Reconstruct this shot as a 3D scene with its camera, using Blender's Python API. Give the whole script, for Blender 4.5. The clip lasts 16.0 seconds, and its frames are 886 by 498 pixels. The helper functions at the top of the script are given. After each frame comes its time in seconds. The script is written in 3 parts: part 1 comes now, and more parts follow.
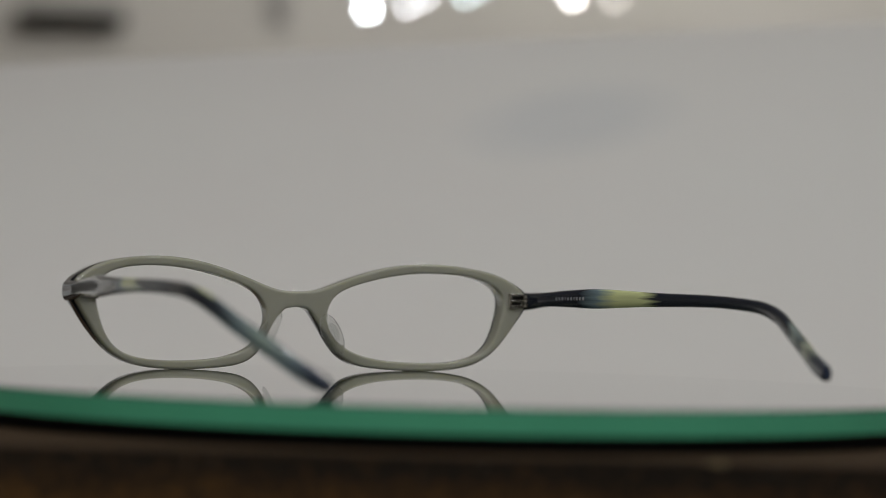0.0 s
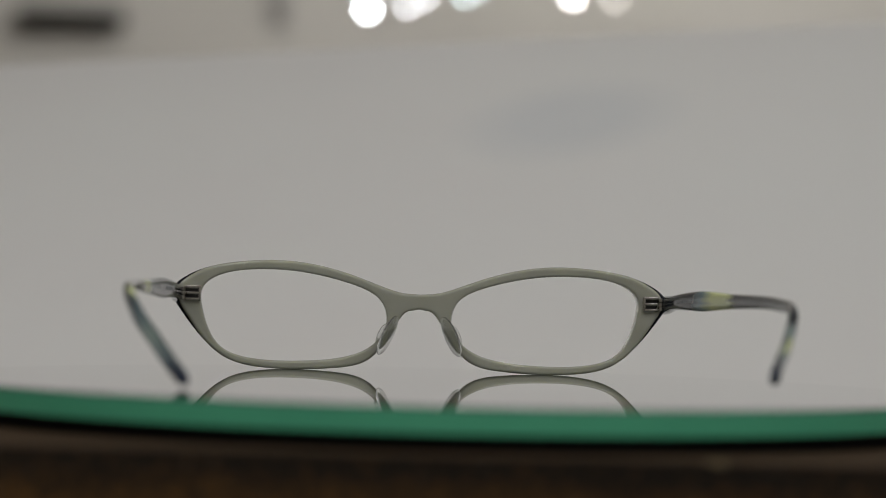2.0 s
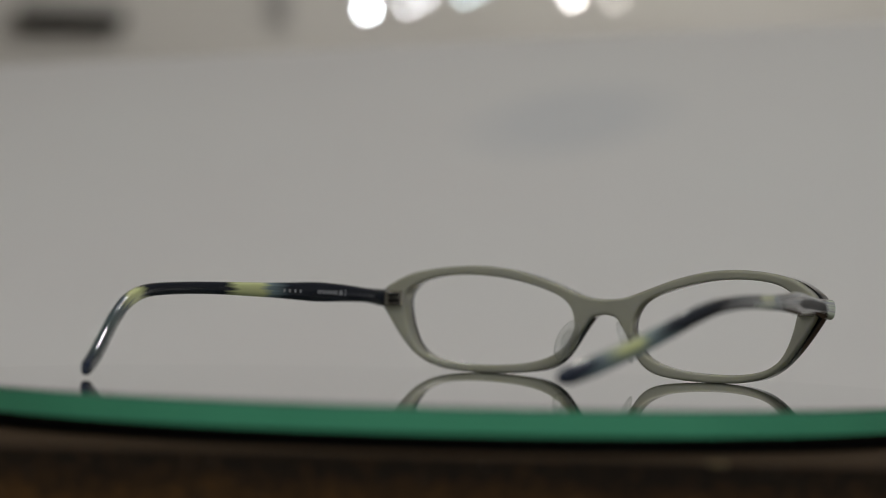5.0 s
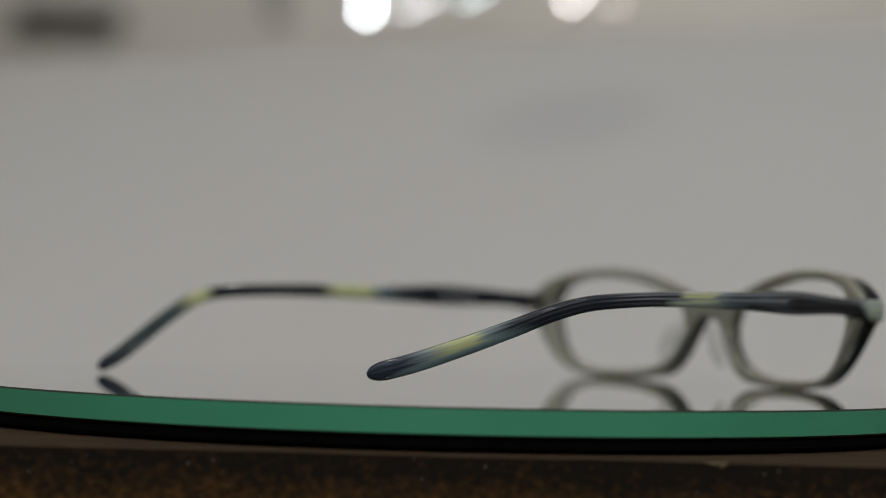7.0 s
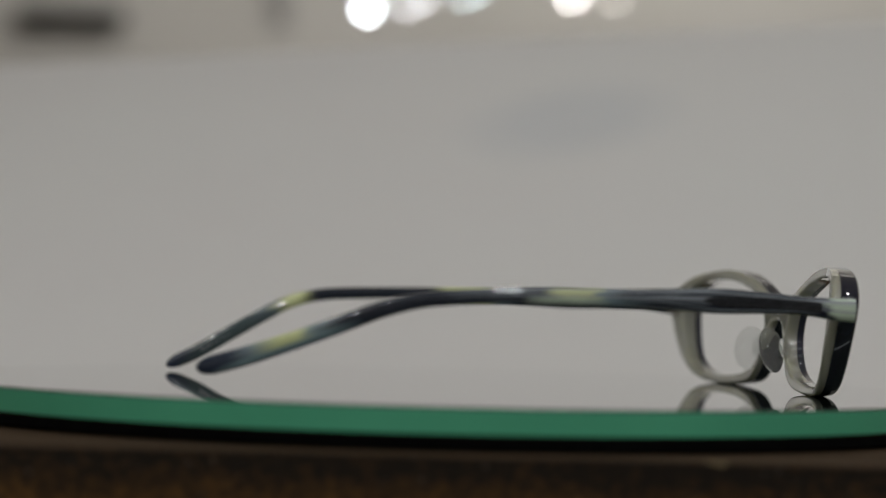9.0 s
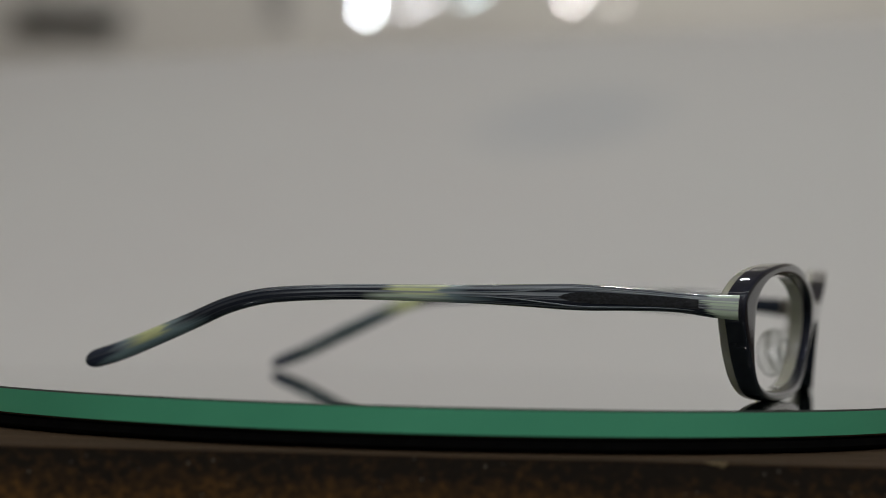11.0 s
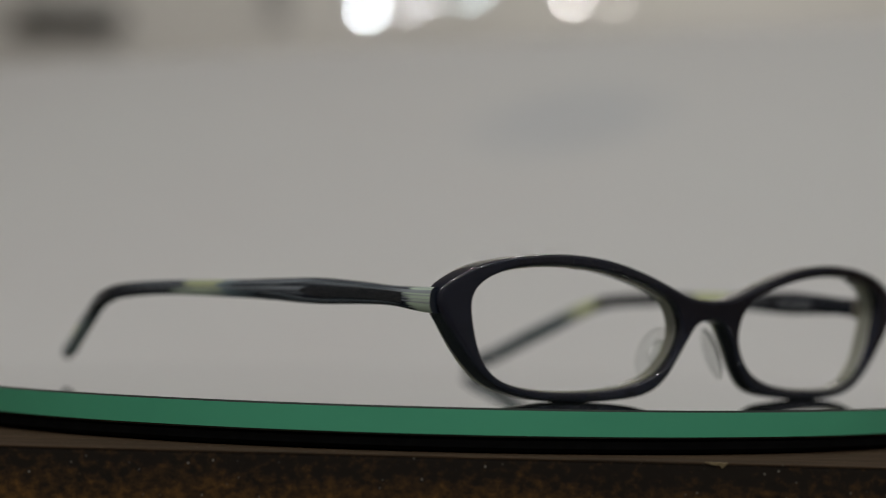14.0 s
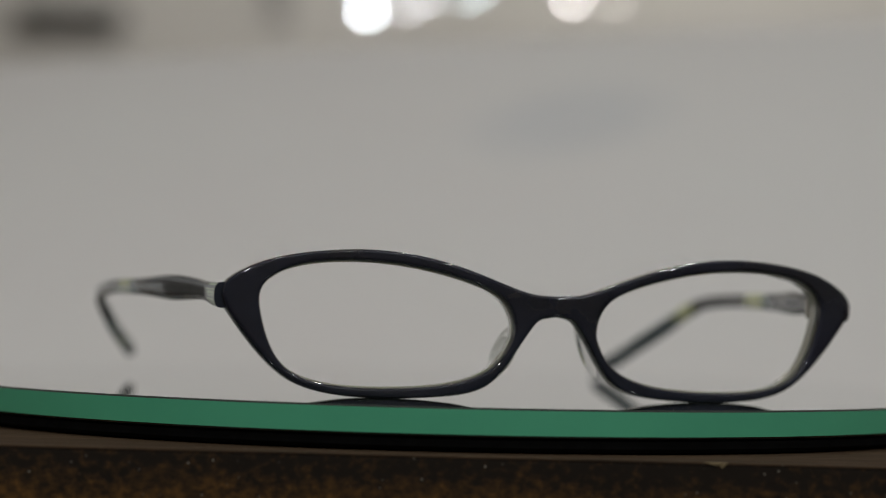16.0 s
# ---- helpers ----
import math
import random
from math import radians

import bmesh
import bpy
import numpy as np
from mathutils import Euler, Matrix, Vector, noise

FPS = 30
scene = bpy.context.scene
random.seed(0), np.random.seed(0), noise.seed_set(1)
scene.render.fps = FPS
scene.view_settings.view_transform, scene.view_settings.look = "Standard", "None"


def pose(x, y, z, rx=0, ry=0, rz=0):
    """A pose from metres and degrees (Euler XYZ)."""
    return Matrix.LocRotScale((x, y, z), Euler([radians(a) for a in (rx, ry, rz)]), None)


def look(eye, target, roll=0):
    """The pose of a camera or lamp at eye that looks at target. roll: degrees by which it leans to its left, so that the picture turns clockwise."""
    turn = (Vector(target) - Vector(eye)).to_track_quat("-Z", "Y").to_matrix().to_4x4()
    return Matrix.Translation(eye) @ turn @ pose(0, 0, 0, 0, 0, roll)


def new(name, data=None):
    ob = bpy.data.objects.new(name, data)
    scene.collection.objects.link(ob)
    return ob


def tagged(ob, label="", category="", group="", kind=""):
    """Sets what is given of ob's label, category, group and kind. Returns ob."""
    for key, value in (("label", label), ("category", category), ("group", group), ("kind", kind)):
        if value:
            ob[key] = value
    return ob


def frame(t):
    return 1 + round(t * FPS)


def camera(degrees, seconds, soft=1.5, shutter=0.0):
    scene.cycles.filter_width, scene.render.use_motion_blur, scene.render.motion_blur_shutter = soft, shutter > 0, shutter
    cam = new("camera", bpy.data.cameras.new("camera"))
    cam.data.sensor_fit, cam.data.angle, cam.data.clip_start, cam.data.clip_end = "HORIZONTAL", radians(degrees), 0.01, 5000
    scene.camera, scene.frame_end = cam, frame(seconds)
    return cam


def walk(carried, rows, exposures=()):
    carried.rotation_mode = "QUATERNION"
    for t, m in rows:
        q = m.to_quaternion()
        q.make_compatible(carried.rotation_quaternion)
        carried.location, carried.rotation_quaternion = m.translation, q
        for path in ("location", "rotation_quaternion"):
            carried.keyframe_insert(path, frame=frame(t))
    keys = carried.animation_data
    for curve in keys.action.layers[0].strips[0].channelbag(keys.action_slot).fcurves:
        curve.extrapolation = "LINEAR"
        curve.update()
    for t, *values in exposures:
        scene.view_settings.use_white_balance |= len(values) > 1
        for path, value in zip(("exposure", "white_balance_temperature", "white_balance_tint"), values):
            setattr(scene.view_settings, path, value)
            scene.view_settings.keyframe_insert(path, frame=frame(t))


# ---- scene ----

MM = 0.001

# ---- camera: stands still, a little below the rims, leaning slightly ----
DIST = 0.5786            # from the lens to the turntable's axis
EYE = (0.0, -DIST, 0.02134)
cam = camera(21.86, 16.0, soft=0.9, shutter=0.5)
cam.data.dof.use_dof = True
cam.data.dof.aperture_fstop = 8.0
VIEW = look(EYE, (EYE[0] - 0.00113, EYE[1] + 1.0, EYE[2] + 0.02169), 1.444)
# the camera hunts for focus: a mark on its axis, at these distances in metres
FOCUS = [(0.0, 0.645), (2.0, 0.660), (4.2, 0.668), (5.2, 0.600), (6.3, 0.495), (7.0, 0.490), (7.4, 0.515), (7.6, 0.570), (7.9, 0.632),
         (8.5, 0.642), (8.8, 0.610), (9.0, 0.560), (9.2, 0.515), (10.2, 0.500), (11.3, 0.490), (12.5, 0.474), (14.0, 0.464), (16.0, 0.472)]
focus_mark = new("focus_mark")
cam.data.dof.focus_object = focus_mark
walk(cam, [(0.0, VIEW), (16.0, VIEW)],
     [(0.0, 0.06), (2.5, 0.04), (3.5, 0.0), (7.0, -0.08), (9.0, -0.02), (12.5, -0.05), (14.0, -0.02), (16.0, 0.04)])

# ---- world and light: an indoor shop room, lit from its ceiling, plus unseen added lights ----
world = bpy.data.worlds.new("room_air")
scene.world = world
world.use_nodes = True
world.node_tree.nodes["Background"].inputs[0].default_value = (0.9, 0.95, 1.0, 1)
world.node_tree.nodes["Background"].inputs[1].default_value = 0.05


def lamp(name, kind, m, watts, size, colour=(1, 1, 1)):
    data = bpy.data.lights.new(name, kind)
    data.energy, data.color = watts, colour
    if kind == "AREA":
        data.shape, data.size = "DISK", size
    else:
        data.shadow_soft_size = size
    ob = new(name, data)
    ob.matrix_world = m
    return ob


CEIL = 1.75
lamp("ceiling_panel_light", "AREA", look((0.5, -1.7, CEIL - 0.06), (0.05, -0.2, 0)), 1.3, 1.2, (0.95, 0.98, 1.03))
# unseen light, added only to bring the far wall up to the card's brightness
lamp("wall_fill_light", "AREA", look((0.4, 2.7, CEIL - 0.06), (0.3, 4.4, 0.2)), 41.0, 1.6, (1.0, 0.98, 0.94))
# unseen lights, added close in for glints and frontal brightness
NEAR_FILLS = [(-0.40, -0.50, 0.52, 0.46), (0.36, -0.52, 0.55, 0.68), (0.12, 0.42, 0.72, 0.42)]
for sx, sy, sz, watts in NEAR_FILLS:
    lamp("near_fill_light", "AREA", look((sx, sy, sz), (0, 0, 0.02)), watts, 0.035, (0.98, 0.99, 1.0))
SPOTS = [(-0.55, -0.75), (0.45, -0.6), (-0.15, 0.35), (0.75, 0.3), (-0.8, -0.1), (0.1, -1.2)]
for sx, sy in SPOTS:
    lamp("spot_light", "AREA", look((sx, sy, CEIL - 0.05), (sx * 0.5, sy * 0.5, 0)), 1.2, 0.03, (1.0, 0.955, 0.90))
for ty, watts in ((-0.3, 1.7), (-0.95, 2.0), (-1.9, 3.2)):
    tube = lamp("tube_light", "AREA", look((0.3, ty, CEIL - 0.05), (0.3, ty, 0)), watts, 0.05, (0.92, 0.97, 1.0))
    tube.data.shape, tube.data.size, tube.data.size_y = "RECTANGLE", 3.6, 0.03


# ---- materials ----
def material(name):
    m = bpy.data.materials.new(name)
    m.use_nodes = True
    return m, m.node_tree.nodes, m.node_tree.links, m.node_tree.nodes["Principled BSDF"]


def ramp(nodes, stops):
    r = nodes.new("ShaderNodeValToRGB")
    while len(r.color_ramp.elements) < len(stops):
        r.color_ramp.elements.new(0.5)
    for e, (p, c) in zip(r.color_ramp.elements, stops):
        e.position, e.color = p, (*c, 1) if len(c) == 3 else c
    return r


def noise_tex(nodes, links, coord, scale, detail=4.0, rough=0.55, stretch=(1, 1, 1)):
    mp = nodes.new("ShaderNodeMapping")
    mp.inputs["Scale"].default_value = stretch
    links.new(coord, mp.inputs["Vector"])
    n = nodes.new("ShaderNodeTexNoise")
    n.inputs["Scale"].default_value, n.inputs["Detail"].default_value, n.inputs["Roughness"].default_value = scale, detail, rough
    links.new(mp.outputs[0], n.inputs["Vector"])
    return n


def bump(nodes, links, bsdf, height, strength, distance):
    b = nodes.new("ShaderNodeBump")
    b.inputs["Strength"].default_value, b.inputs["Distance"].default_value = strength, distance
    links.new(height, b.inputs["Height"])
    links.new(b.outputs[0], bsdf.inputs["Normal"])


def surface(name, colour_a, colour_b, rough, scale, detail=4.0, relief=0.0, relief_mm=0.1, metal=0.0, coat=0.0, stretch=(1, 1, 1)):
    """A surface that varies between two colours by noise, with fine relief."""
    m, nodes, links, b = material(name)
    tc = nodes.new("ShaderNodeTexCoord")
    n = noise_tex(nodes, links, tc.outputs["Object"], scale, detail, stretch=stretch)
    r = ramp(nodes, [(0.3, colour_a), (0.7, colour_b)])
    links.new(n.outputs["Fac"], r.inputs[0])
    links.new(r.outputs[0], b.inputs["Base Color"])
    b.inputs["Roughness"].default_value, b.inputs["Metallic"].default_value = rough, metal
    b.inputs["Coat Weight"].default_value, b.inputs["Coat Roughness"].default_value = coat, 0.03
    if relief:
        n2 = noise_tex(nodes, links, tc.outputs["Object"], scale * 7, 3.0, stretch=stretch)
        bump(nodes, links, b, n2.outputs["Fac"], relief, relief_mm * MM)
    return m


NAVY = surface("navy_acetate", (0.017, 0.018, 0.026), (0.025, 0.029, 0.050), 0.05, 60, coat=0.7)
OLIVE = surface("olive_grey_acetate", (0.59, 0.59, 0.49), (0.68, 0.68, 0.57), 0.05, 45, coat=0.3)
_b = OLIVE.node_tree.nodes["Principled BSDF"]
_b.inputs["Subsurface Weight"].default_value, _b.inputs["Subsurface Scale"].default_value = 0.85, 0.0022
_b.inputs["Subsurface Radius"].default_value = (1.0, 1.0, 0.8)
_b.inputs["Coat Weight"].default_value, _b.inputs["Coat Roughness"].default_value = 1.0, 0.01
_b.inputs["Coat IOR"].default_value = 1.7
_b.inputs["Transmission Weight"].default_value, _b.inputs["IOR"].default_value = 0.3, 1.49
METAL = surface("brushed_hinge_metal", (0.48, 0.46, 0.41), (0.62, 0.60, 0.55), 0.25, 900, metal=1.0)
PRINT = surface("silver_print", (0.36, 0.37, 0.39), (0.48, 0.49, 0.51), 0.4, 900)
WALLS = surface("painted_wall", (0.64, 0.62, 0.58), (0.69, 0.67, 0.63), 0.7, 2.0, relief=0.1, relief_mm=0.5)
CEILING = surface("ceiling_paint", (0.74, 0.73, 0.70), (0.78, 0.77, 0.74), 0.8, 3.0)
FLOORING = surface("floor_boards", (0.10, 0.07, 0.05), (0.16, 0.11, 0.075), 0.5, 6.0, stretch=(1, 8, 1))
SPLINTER = surface("bare_splinter_wood", (0.16, 0.11, 0.05), (0.34, 0.27, 0.14), 0.7, 900)
LEDGE = surface("pale_laminate", (0.68, 0.66, 0.61), (0.73, 0.71, 0.66), 0.5, 5)
GREYPAINT = surface("grey_paint", (0.38, 0.37, 0.36), (0.44, 0.43, 0.42), 0.5, 12)
BLACK = surface("black_rubber", (0.003, 0.003, 0.003), (0.006, 0.006, 0.006), 0.9, 300)
BLACK.node_tree.nodes["Principled BSDF"].inputs["Specular IOR Level"].default_value = 0.1
DARKBAR = surface("black_plastic", (0.012, 0.011, 0.010), (0.018, 0.017, 0.016), 0.45, 40)
GLASSTOP = surface("green_glass_face", (0.045, 0.058, 0.052), (0.052, 0.066, 0.058), 0.015, 9)
GLASSTOP.node_tree.nodes["Principled BSDF"].inputs["Coat Weight"].default_value = 1.0
GLASSTOP.node_tree.nodes["Principled BSDF"].inputs["Coat Roughness"].default_value = 0.01
GLASSEDGE = surface("green_glass_edge", (0.105, 0.53, 0.305), (0.125, 0.60, 0.345), 0.35, 25)


def clear_plastic():
    m, nodes, links, b = material("clear_silicone")
    b.inputs["Base Color"].default_value = (0.95, 0.96, 0.95, 1)
    b.inputs["Transmission Weight"].default_value = 0.93
    b.inputs["IOR"].default_value = 1.06
    b.inputs["Coat IOR"].default_value = 1.6
    b.inputs["Roughness"].default_value = 0.03
    b.inputs["Coat Weight"].default_value = 1.0
    return m


CLEAR = clear_plastic()


def paper():
    """White card with a faint bluish oval patch and soft mottling."""
    m, nodes, links, b = material("white_card")
    tc = nodes.new("ShaderNodeTexCoord")
    n = noise_tex(nodes, links, tc.outputs["Object"], 3.0, 3.0)
    r = ramp(nodes, [(0.32, (0.766, 0.745, 0.727)), (0.68, (0.775, 0.773, 0.751))])
    links.new(n.outputs["Fac"], r.inputs[0])
    mp = nodes.new("ShaderNodeMapping")
    mp.vector_type = "TEXTURE"
    mp.inputs["Location"].default_value = (0.054, 0.432, 0.102)
    mp.inputs["Rotation"].default_value = (0, radians(-19), 0)
    mp.inputs["Scale"].default_value = (0.062, 0.095, 0.028)
    links.new(tc.outputs["Object"], mp.inputs["Vector"])
    g = nodes.new("ShaderNodeTexGradient")
    g.gradient_type = "SPHERICAL"
    links.new(mp.outputs[0], g.inputs["Vector"])
    soft = ramp(nodes, [(0.0, (0, 0, 0)), (0.6, (0.75, 0.75, 0.75))])
    links.new(g.outputs["Fac"], soft.inputs[0])
    mix = nodes.new("ShaderNodeMixRGB")
    links.new(soft.outputs[0], mix.inputs[0])
    links.new(r.outputs[0], mix.inputs[1])
    mix.inputs[2].default_value = (0.66, 0.675, 0.685, 1)
    links.new(mix.outputs[0], b.inputs["Base Color"])
    b.inputs["Roughness"].default_value = 0.75
    return m


PAPER = paper()


def old_wood(name, top):
    """Dark, worn, stained wood with pale nicks and amber grain."""
    m, nodes, links, b = material(name)
    tc = nodes.new("ShaderNodeTexCoord")
    co = tc.outputs["Object"]
    n = noise_tex(nodes, links, co, 330 if top else 620, 9.0, 0.72 if top else 0.66, (0.07, 1, 1) if top else (0.8, 1, 1))
    if top:
        r = ramp(nodes, [(0.3, (0.024, 0.016, 0.010)), (0.7, (0.095, 0.060, 0.034))])
    else:
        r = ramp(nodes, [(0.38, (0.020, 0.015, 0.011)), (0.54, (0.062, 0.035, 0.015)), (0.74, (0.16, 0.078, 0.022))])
    if top:
        links.new(n.outputs["Fac"], r.inputs[0])
    else:
        # the ramp shifts from dark to amber further down the rail
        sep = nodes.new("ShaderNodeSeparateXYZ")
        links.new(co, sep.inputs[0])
        rail_shift = nodes.new("ShaderNodeMapRange")
        rail_shift.inputs["From Min"].default_value, rail_shift.inputs["From Max"].default_value = 0.7478, 0.7405
        rail_shift.inputs["To Min"].default_value, rail_shift.inputs["To Max"].default_value = -0.15, 0.07
        links.new(sep.outputs["Z"], rail_shift.inputs["Value"])
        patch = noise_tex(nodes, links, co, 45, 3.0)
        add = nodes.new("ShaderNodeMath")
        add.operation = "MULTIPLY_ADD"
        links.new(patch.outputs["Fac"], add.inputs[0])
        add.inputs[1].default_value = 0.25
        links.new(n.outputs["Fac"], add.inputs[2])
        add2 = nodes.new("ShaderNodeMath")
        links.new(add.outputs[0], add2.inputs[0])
        links.new(rail_shift.outputs[0], add2.inputs[1])
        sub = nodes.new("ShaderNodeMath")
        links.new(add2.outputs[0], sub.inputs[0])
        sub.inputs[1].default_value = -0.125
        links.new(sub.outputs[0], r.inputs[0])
    specks = nodes.new("ShaderNodeTexVoronoi")
    specks.inputs["Scale"].default_value = 430
    links.new(co, specks.inputs["Vector"])
    pick = ramp(nodes, [(0.0, (1, 1, 1)), (0.14, (0, 0, 0))])
    links.new(specks.outputs["Distance"], pick.inputs[0])
    gate = noise_tex(nodes, links, co, 420, 1.0)
    gr = ramp(nodes, [(0.48, (0, 0, 0)), (0.58, (0.75, 0.75, 0.75))])
    links.new(gate.outputs["Fac"], gr.inputs[0])
    mul = nodes.new("ShaderNodeMath")
    mul.operation = "MULTIPLY"
    links.new(pick.outputs[0], mul.inputs[0])
    links.new(gr.outputs[0], mul.inputs[1])
    mix = nodes.new("ShaderNodeMixRGB")
    links.new(mul.outputs[0], mix.inputs[0])
    links.new(r.outputs[0], mix.inputs[1])
    mix.inputs[2].default_value = (0.46, 0.42, 0.34, 1)
    links.new(mix.outputs[0], b.inputs["Base Color"])
    b.inputs["Roughness"].default_value = 0.8
    b.inputs["Specular IOR Level"].default_value = 0.12
    bump(nodes, links, b, n.outputs["Fac"], 0.5, 0.4 * MM)
    return m


WOODTOP = old_wood("worn_wood_top", True)
WOODFRONT = old_wood("dark_wood_front", False)


def temple_acetate(side):
    """Navy acetate with pale green patches; y runs along the temple, the patch edges are ragged.
    The patch at the joint is inlaid in the outer face only; the inner face has its own patch."""
    m, nodes, links, b = material("navy_and_pale_green_acetate")
    tc = nodes.new("ShaderNodeTexCoord")
    flat = nodes.new("ShaderNodeAttribute")
    flat.attribute_name = "unbent"
    co = flat.outputs["Vector"]
    n = noise_tex(nodes, links, co, 420, 3.0, 0.6, (1.4, 0.11, 2.6))
    sep = nodes.new("ShaderNodeSeparateXYZ")
    links.new(co, sep.inputs[0])
    shift = nodes.new("ShaderNodeMath")
    shift.operation = "MULTIPLY_ADD"
    links.new(n.outputs["Fac"], shift.inputs[0])
    shift.inputs[1].default_value = 0.014
    links.new(sep.outputs["Y"], shift.inputs[2])
    span = nodes.new("ShaderNodeMapRange")
    span.inputs["From Min"].default_value, span.inputs["From Max"].default_value = -0.150, 0.010
    links.new(shift.outputs[0], span.inputs["Value"])

    def at(mm):
        return (mm + 7.0 + 150.0) / 160.0

    navy, pale, blue = (0.017, 0.023, 0.038), (0.82, 0.88, 0.44), (0.22, 0.31, 0.34)
    mint, teal = (0.74, 0.88, 0.70), (0.27, 0.39, 0.42)
    end = (0.028, 0.040, 0.072)
    if side == 1:
        tip = [(at(-141), end), (at(-136), (0.28, 0.36, 0.39)), (at(-130), pale), (at(-125), pale), (at(-122), (0.30, 0.40, 0.42)), (at(-116), navy)]
        bend = [(at(-142), end), (at(-137), (0.10, 0.12, 0.13)), (at(-131), (0.42, 0.46, 0.36)), (at(-127), (0.11, 0.14, 0.15)),
                (at(-122), (0.30, 0.36, 0.34)), (at(-117), navy)]
        patch = [(at(-58), navy), (at(-52), pale), (at(-42), pale), (at(-34), blue), (at(-27), navy)]
    else:
        tip = [(at(-144), end), (at(-138), (0.18, 0.24, 0.27)), (at(-130), (0.36, 0.46, 0.40)), (at(-124), (0.20, 0.27, 0.29)), (at(-118), navy)]
        # the dim teal along the tip imitates light shining through from behind
        bend = [(at(-146), end), (at(-140), (0.06, 0.085, 0.09)), (at(-124), (0.08, 0.115, 0.12)), (at(-117), (0.12, 0.16, 0.18)), (at(-112), pale), (at(-109), pale), (at(-105), navy)]
        patch = [(at(-71), navy), (at(-66), pale), (at(-56), pale), (at(-52), blue), (at(-45), navy)]
    # the left joint is plain dark, the right one has a mint inlay
    joint = [(at(-5.2), navy), (at(-3.4), mint if side == 1 else (0.07, 0.07, 0.08))]
    upper = ramp(nodes, tip + [(at(-73), navy), (at(-70), pale), (at(-61), pale), (at(-58.5), blue), (at(-53), navy)] + joint)
    lower = ramp(nodes, [(at(-143), end), (at(-137), teal), (at(-121), teal), (at(-113), navy), (at(-78), navy), (at(-73), mint), (at(-65), mint),
                         (at(-58), blue), (at(-48), navy)] + joint)
    links.new(span.outputs[0], upper.inputs[0])
    links.new(span.outputs[0], lower.inputs[0])
    half = nodes.new("ShaderNodeMapRange")
    half.inputs["From Min"].default_value, half.inputs["From Max"].default_value = -0.0007, 0.0001
    links.new(sep.outputs["Z"], half.inputs["Value"])
    outer = nodes.new("ShaderNodeMixRGB")
    links.new(half.outputs[0], outer.inputs[0])
    links.new(lower.outputs[0], outer.inputs[1])
    links.new(upper.outputs[0], outer.inputs[2])
    inner = ramp(nodes, bend + patch)
    links.new(span.outputs[0], inner.inputs[0])
    nrm = nodes.new("ShaderNodeSeparateXYZ")
    links.new(tc.outputs["Normal"], nrm.inputs[0])
    face = nodes.new("ShaderNodeMapRange")
    face.inputs["From Min"].default_value, face.inputs["From Max"].default_value = side * 0.10, side * 0.40
    links.new(nrm.outputs["X"], face.inputs["Value"])
    both = nodes.new("ShaderNodeMixRGB")
    links.new(face.outputs[0], both.inputs[0])
    links.new(inner.outputs[0], both.inputs[1])
    links.new(outer.outputs[0], both.inputs[2])
    # pale lengthwise lines painted on the outer face in place of glossy reflections
    sheen_streak = noise_tex(nodes, links, co, 420, 3.0, 0.55, (1.2, 0.020, 4.6))
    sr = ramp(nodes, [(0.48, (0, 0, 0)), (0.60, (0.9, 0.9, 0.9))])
    links.new(sheen_streak.outputs["Fac"], sr.inputs[0])
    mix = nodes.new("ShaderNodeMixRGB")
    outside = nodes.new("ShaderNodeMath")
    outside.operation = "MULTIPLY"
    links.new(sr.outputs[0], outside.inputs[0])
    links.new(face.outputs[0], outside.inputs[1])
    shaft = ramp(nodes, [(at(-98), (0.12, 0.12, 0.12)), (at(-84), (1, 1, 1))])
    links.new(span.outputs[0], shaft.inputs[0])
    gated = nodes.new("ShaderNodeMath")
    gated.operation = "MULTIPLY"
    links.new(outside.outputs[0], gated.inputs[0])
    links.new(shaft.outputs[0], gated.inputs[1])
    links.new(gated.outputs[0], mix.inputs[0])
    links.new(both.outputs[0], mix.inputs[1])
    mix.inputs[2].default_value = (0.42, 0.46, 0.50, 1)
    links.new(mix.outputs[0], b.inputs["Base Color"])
    b.inputs["Roughness"].default_value = 0.08
    b.inputs["Coat Weight"].default_value, b.inputs["Coat Roughness"].default_value = 0.5, 0.03
    bump(nodes, links, b, sheen_streak.outputs["Fac"], 0.35, 0.25 * MM)
    return m


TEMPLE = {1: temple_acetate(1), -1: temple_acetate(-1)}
EDGE_GLINT = surface("glint_pale_acetate_edge", (0.14, 0.17, 0.19), (0.21, 0.24, 0.27), 0.12, 300, coat=1.0)
CARVED = surface("carved_dark_inlay", (0.005, 0.006, 0.009), (0.060, 0.064, 0.074), 0.32, 2200, relief=1.0, relief_mm=0.5, stretch=(1, 0.5, 1))


def glow(name, colour, strength):
    m, nodes, links, b = material(name)
    b.inputs["Base Color"].default_value = (*colour, 1)
    b.inputs["Emission Color"].default_value = (*colour, 1)
    b.inputs["Emission Strength"].default_value = strength
    return m


# ---- mesh helpers ----
def part(name, bm, mat, parent=None, label="", smooth=False):
    bmesh.ops.recalc_face_normals(bm, faces=bm.faces)
    me = bpy.data.meshes.new(name)
    bm.to_mesh(me)
    bm.free()
    for m in (mat if isinstance(mat, (list, tuple)) else [mat]):
        me.materials.append(m)
    if smooth:
        for f in me.polygons:
            f.use_smooth = True
        me.set_sharp_from_angle(angle=radians(38))
    ob = new(name, me)
    if parent is not None:
        ob.parent = parent
    if label:
        tagged(ob, label)
    return ob


